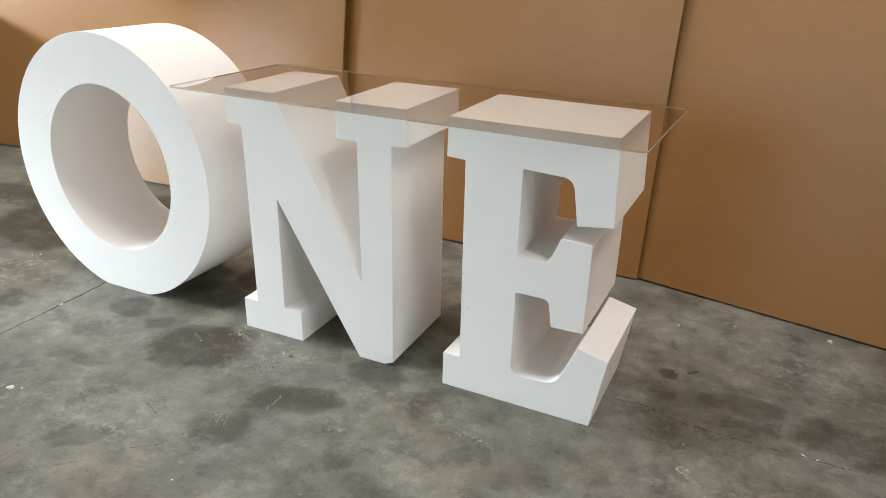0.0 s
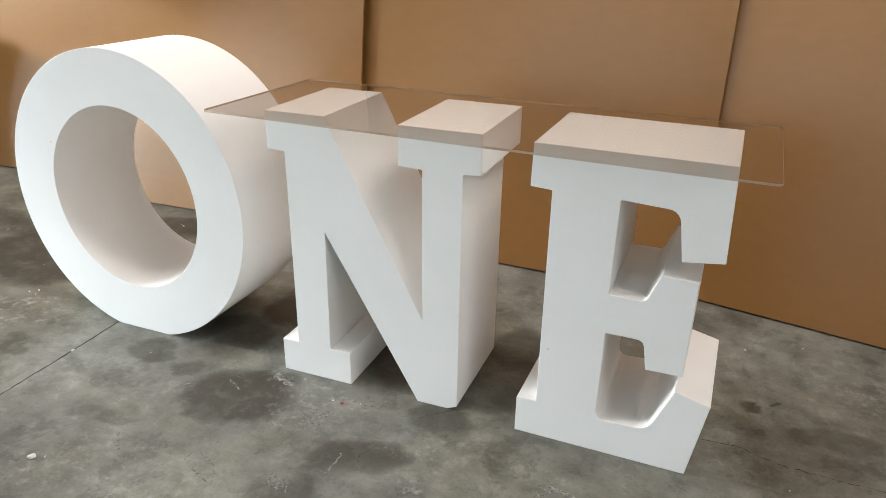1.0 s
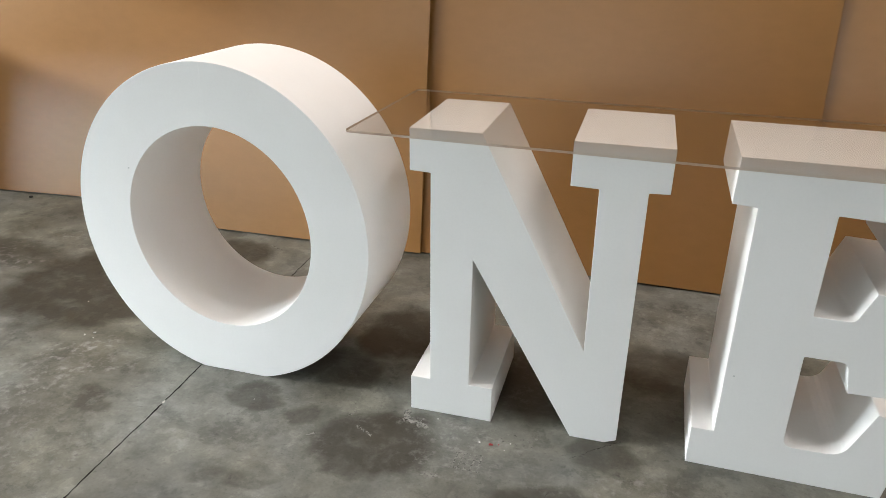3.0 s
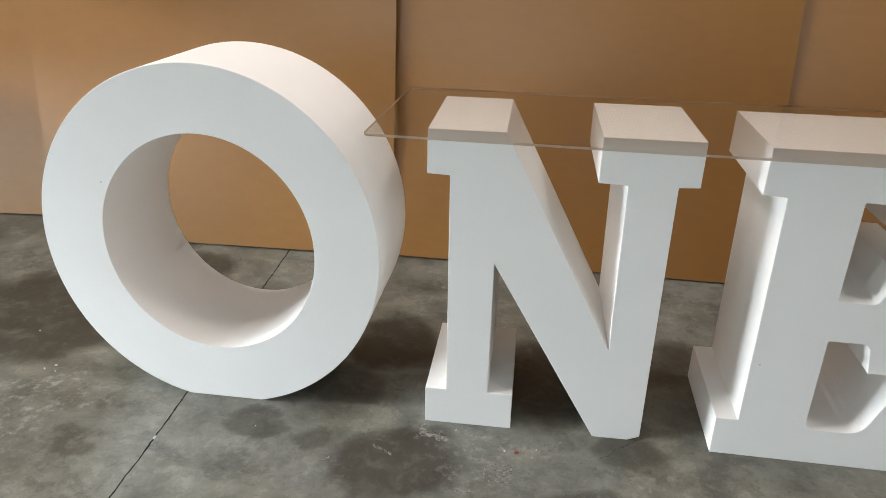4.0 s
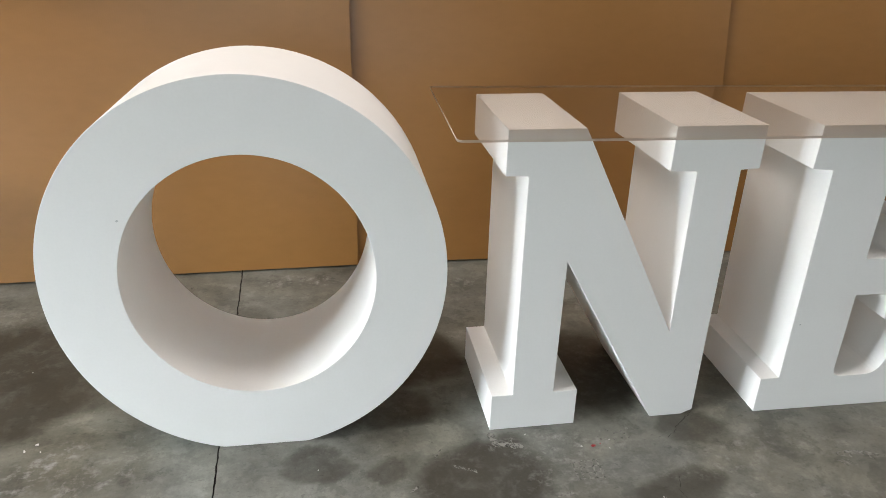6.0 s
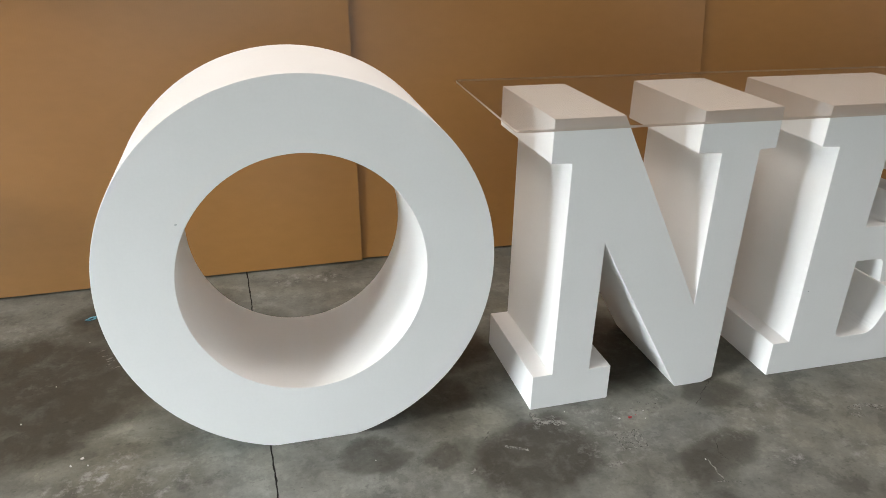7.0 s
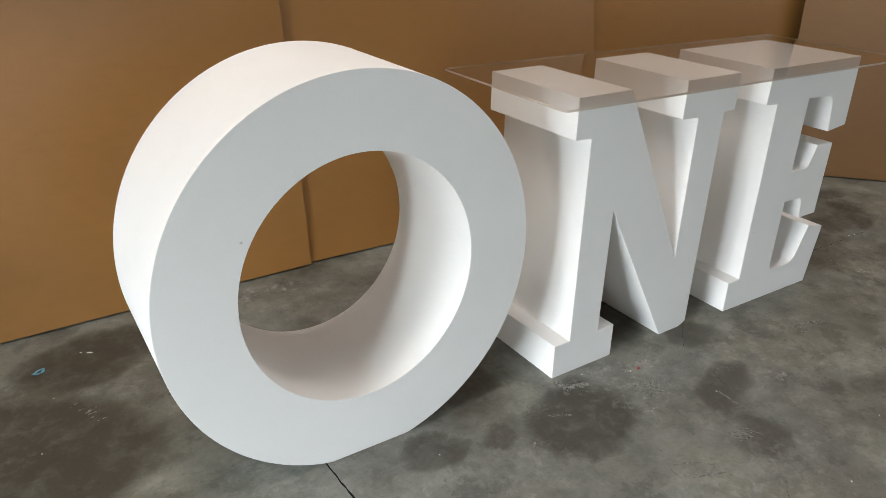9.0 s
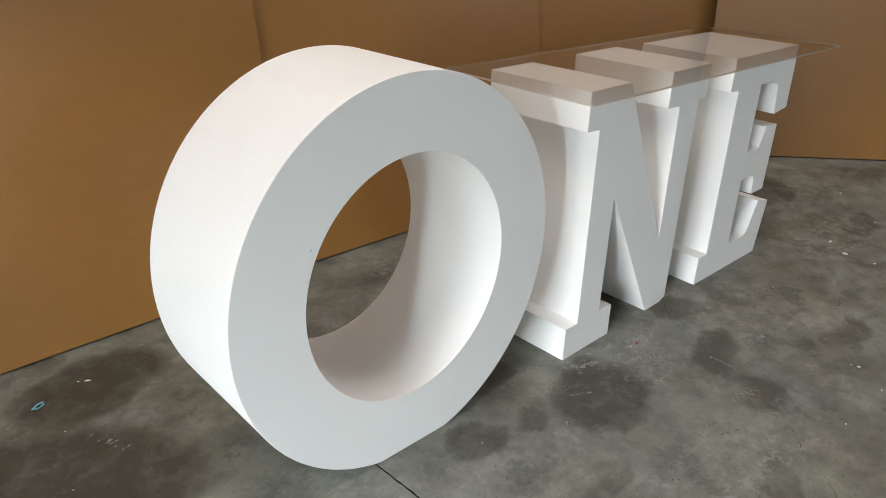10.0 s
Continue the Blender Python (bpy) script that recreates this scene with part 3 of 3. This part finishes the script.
# faint chalk grid
for i in range(5):
    mark(wander((-1.214 + 0.014 * i, 1.452), (-1.222 + 0.016 * i, 1.386), 7, 0.0018, 10 + i), 0.0024, seed=10 + i)
for i in range(4):
    mark(wander((-1.222, 1.446 - 0.018 * i), (-1.148, 1.450 - 0.019 * i), 8, 0.0018, 20 + i), 0.0022, seed=20 + i)
for i in range(3):
    mark(wander((-1.282 + 0.013 * i, 1.347), (-1.268 + 0.013 * i, 1.356), 4, 0.002, 30 + i), 0.0042, seed=30 + i)
# pale hooked smear at the foot of the middle letter
mark(wander((-1.389, 1.578), (-1.380, 1.540), 5, 0.003, 33) + wander((-1.376, 1.534), (-1.313, 1.516), 8, 0.003, 34), 0.0105, seed=33)
# rubbed specks
for i in range(14):
    x, y = -1.128 + 0.0065 * i, 1.531 + 0.016 * math.sin(4 * i)
    mark(wander((x, y), (x + 0.006, y + 0.004 * math.sin(3 * i)), 3, 0.002, 160 + i), 0.0045, seed=160 + i)
# small white dashes inside the big stain
for i in range(5):
    x, y = -1.492 + 0.010 * i, 1.476 - 0.005 * i
    mark(wander((x, y), (x + 0.010, y - 0.013 + 0.004 * (i % 2)), 4, 0.001, 40 + i), 0.0040, seed=40 + i)
mark(wander((-1.532, 1.503), (-1.513, 1.536), 6, 0.003, 47), 0.0030, seed=47)
mark(wander((-1.602, 1.403), (-1.579, 1.419), 5, 0.002, 48), 0.0040, seed=48)
# chalk box
for p, q, i in (((-1.385, 1.195), (-1.300, 1.160), 50), ((-1.300, 1.160), (-1.270, 1.105), 51), ((-1.385, 1.195), (-1.385, 1.150), 52), ((-1.372, 1.142), (-1.285, 1.108), 53)):
    mark(wander(p, q, 8, 0.002, i), 0.0022, seed=i)
# scratches
mark(wander((-1.045, 1.315), (-1.050, 1.245), 7, 0.004, 60), 0.0022, seed=60)
mark(wander((-1.070, 1.245), (-1.010, 1.228), 6, 0.003, 61), 0.0014, seed=61)
mark(wander((-1.335, 1.560), (-1.340, 1.530), 5, 0.003, 62), 0.0025, seed=62)
mark(wander((-0.090, 1.430), (-0.060, 1.405), 6, 0.003, 63), 0.003, seed=63)
# small chalk scribble
for i in range(5):
    mark(wander((-1.165 + 0.013 * i, 1.195 - 0.004 * i), (-1.150 + 0.013 * i, 1.150 - 0.002 * i), 5, 0.002, 110 + i), 0.0022, seed=110 + i)
for i in range(3):
    mark(wander((-1.170, 1.188 - 0.014 * i), (-1.105, 1.176 - 0.013 * i), 6, 0.002, 116 + i), 0.0020, seed=116 + i)
# worn scratches in the stain beside the big ring
for i in range(9):
    x, y = -2.485 + 0.0075 * i + 0.012 * math.sin(7 * i), 2.118 - 0.010 * i + 0.012 * math.sin(5 * i + 1)
    mark(wander((x, y), (x + 0.020 + 0.012 * math.sin(3 * i), y + 0.014 - 0.006 * (i % 3)), 6, 0.002, 130 + i), 0.0022, seed=130 + i)
for i in range(4):
    x, y = -2.262 + 0.014 * i, 2.452 - 0.007 * i
    mark(wander((x, y), (x + 0.026, y - 0.004), 6, 0.003, 140 + i), 0.0026, seed=140 + i)
for i in range(4):
    x, y = -1.612 + 0.018 * i, 1.172 - 0.020 * i
    mark(wander((x, y), (x + 0.022, y - 0.014), 5, 0.004, 146 + i), 0.0030, seed=146 + i)
# pale ring
mark(oval(-0.018, 1.497, 0.0135, 0.0095, -20, 0, 6.28), 0.0048, WHITE_CHALK, seed=64)
mark(wander((-0.010, 1.487), (-0.002, 1.470), 4, 0.002, 65), 0.004, WHITE_CHALK, seed=65)
for i in range(4):
    mark(wander((-0.500 + 0.018 * i, 1.200 - 0.006 * i), (-0.470 + 0.020 * i, 1.180 + 0.010 * (i % 2)), 5, 0.004, 80 + i), 0.0030, seed=80 + i)
for i in range(3):
    mark(wander((-0.560 + 0.020 * i, 1.140), (-0.535 + 0.022 * i, 1.122 + 0.008 * i), 5, 0.004, 86 + i), 0.0032, seed=86 + i)
mark(oval(-0.560, 1.392, 0.012, 0.006, 0, 1, 5.5), 0.002, seed=66)


def crack(points, width, seed):
    pts = []
    for k, (p, q) in enumerate(zip(points, points[1:])):
        pts += wander(p, q, 9, 0.003, seed + k)[:-1]
    part("floor_crack", ribbon(pts + [points[-1]], width, 0.0005, 0.8, seed), CRACK, FLOOR)


crack([(-0.835, 1.602), (-0.90, 1.552), (-0.955, 1.497)], 0.0018, 70)
crack([(-0.27, 1.715), (-0.14, 1.722), (-0.05, 1.690), (0.09, 1.682), (0.26, 1.682), (0.36, 1.680)], 0.0020, 75)
crack([(-1.19, 1.022), (-1.247, 0.978), (-1.30, 0.904), (-1.337, 0.868), (-1.431, 0.781)], 0.0010, 85)
crack([(-0.985, 1.375), (-1.005, 1.33), (-0.995, 1.30)], 0.0008, 92)


# ---- crumbs and scraps lying on the floor ----
def crumb(x, y, size, mat, label, name, flat=0.35, seed=0, long=1.0, turn=None):
    rng = random.Random(seed)
    bm = bmesh.new()
    bmesh.ops.create_icosphere(bm, subdivisions=2, radius=size / 2)
    lump = [Vector((rng.uniform(-1, 1), rng.uniform(-1, 1), 0)).normalized() for _ in range(4)]
    for v in bm.verts:
        u = v.co.normalized()
        for q in lump:
            v.co *= 1 - 0.45 * max(u.dot(q) - 0.55, 0) / 0.45
        v.co *= 1 + rng.uniform(-0.22, 0.22)
        v.co.x *= long
        v.co.z *= flat
    low = min(v.co.z for v in bm.verts)
    for v in bm.verts:
        v.co.z = max(v.co.z - low * 0.75, 0.0)
    ob = mesh_object(name, bm, mat)
    ob.matrix_world = pose(x, y, 0.0002, 0, 0, rng.uniform(0, 180) if turn is None else turn)
    return tagged(ob, label, name.replace("_", " "), "crumbs on the floor")


BITS_FRONT = [(-1.725, 1.020, 0.020, 1.2), (-1.698, 1.032, 0.008, 1), (0.322, 2.338, 0.016, 1.7), (0.04, 2.31, 0.007, 1), (-0.13, 2.23, 0.009, 1.5),
              (-1.07, 0.94, 0.006, 1), (-2.615, 1.838, 0.006, 1), (-2.513, 2.191, 0.004, 1), (-2.563, 1.983, 0.004, 1), (0.65, 1.58, 0.010, 1.2),
              ]
BITS_BY_E = [(-0.02, 1.32, 0.015, 1.4), (0.05, 1.40, 0.014, 1.3), (-0.778, 1.011, 0.009, 1.2), (-0.847, 0.929, 0.007, 2), (-0.78, 1.03, 0.004, 1), (-2.45, 1.672, 0.008, 1.3),
              (-2.472, 1.652, 0.007, 1.4), (-2.435, 1.645, 0.005, 1), (-1.30, 1.56, 0.005, 1), (-1.175, 1.50, 0.006, 1.2), (-1.10, 1.515, 0.005, 1), (-1.11, 1.485, 0.004, 1),
              (-1.05, 1.315, 0.004, 1), (0.245, 1.688, 0.006, 2), (0.275, 1.683, 0.006, 2), (-0.03, 1.60, 0.004, 1), (-1.80, 1.50, 0.004, 1), (-0.025, 1.214, 0.010, 1.6), (0.40, 1.35, 0.007, 1.3)]
for i, (x, y, size, stretch) in enumerate(BITS_FRONT + BITS_BY_E):
    crumb(x, y, size, PAPER, "small white foam crumb lying on the concrete", "foam_crumb", 0.4, 100 + i, stretch)
crumb(-2.0235, 1.418, 0.007, PAPER, "white foam crumb caught in the floor joint", "foam_crumb", 0.4, 140, 2.4, 92)
crumb(-2.402, 2.364, 0.0075, PAPER, "thin white foam sliver lying on the stained concrete", "foam_crumb", 0.35, 141, 2.6, -35)
crumb(-2.422, 2.377, 0.004, PAPER, "small white foam crumb lying on the concrete", "foam_crumb", 0.4, 142, 2.0, -35)
crumb(-1.148, 1.497, 0.011, RED, "small dark red plastic scrap on the concrete", "plastic_scrap", 0.35, 150, 1.3)
crumb(-1.128, 1.503, 0.004, RED, "tiny dark red plastic scrap on the concrete", "plastic_scrap", 0.4, 151)
crumb(-3.60, 2.630, 0.02, GRIT, "dark scrap at the foot of the cardboard", "debris", 0.4, 160, 1.6)


def tape_curl(x, y, turn):
    """A short strip of pale blue tape crumpled into a flat, kinked loop."""
    bm = bmesh.new()
    rails = []
    rng = random.Random(12)
    for i in range(34):
        t = 6.0 * i / 33
        size = 1.0 + 0.08 * math.sin(5 * t + 0.5)
        u, v = 0.016 * size * math.cos(t), 0.009 * size * math.sin(t)
        z = 0.0016 + 0.0012 * math.sin(2 * t + 0.8) + rng.uniform(-0.0003, 0.0003)
        rails.append([bm.verts.new((u * k, v * k, z + h)) for k, h in ((0.50, 0), (1.10, 0.0006), (1.10, 0.0013), (0.50, 0.0008))])
    for a, b in zip(rails, rails[1:]):
        for k in range(4):
            bm.faces.new((a[k], a[(k + 1) % 4], b[(k + 1) % 4], b[k]))
    bm.faces.new(rails[0])
    bm.faces.new(rails[-1])
    bmesh.ops.recalc_face_normals(bm, faces=bm.faces)
    low = min(v.co.z for v in bm.verts)
    for v in bm.verts:
        v.co.z -= low
    ob = mesh_object("tape_strip", bm, BLUE, smooth=True)
    ob.matrix_world = pose(x, y, 0.0002, 0, 0, turn)
    return tagged(ob, "short curled strip of pale blue tape on concrete", "tape")


tape_curl(-2.531, 2.333, 28)
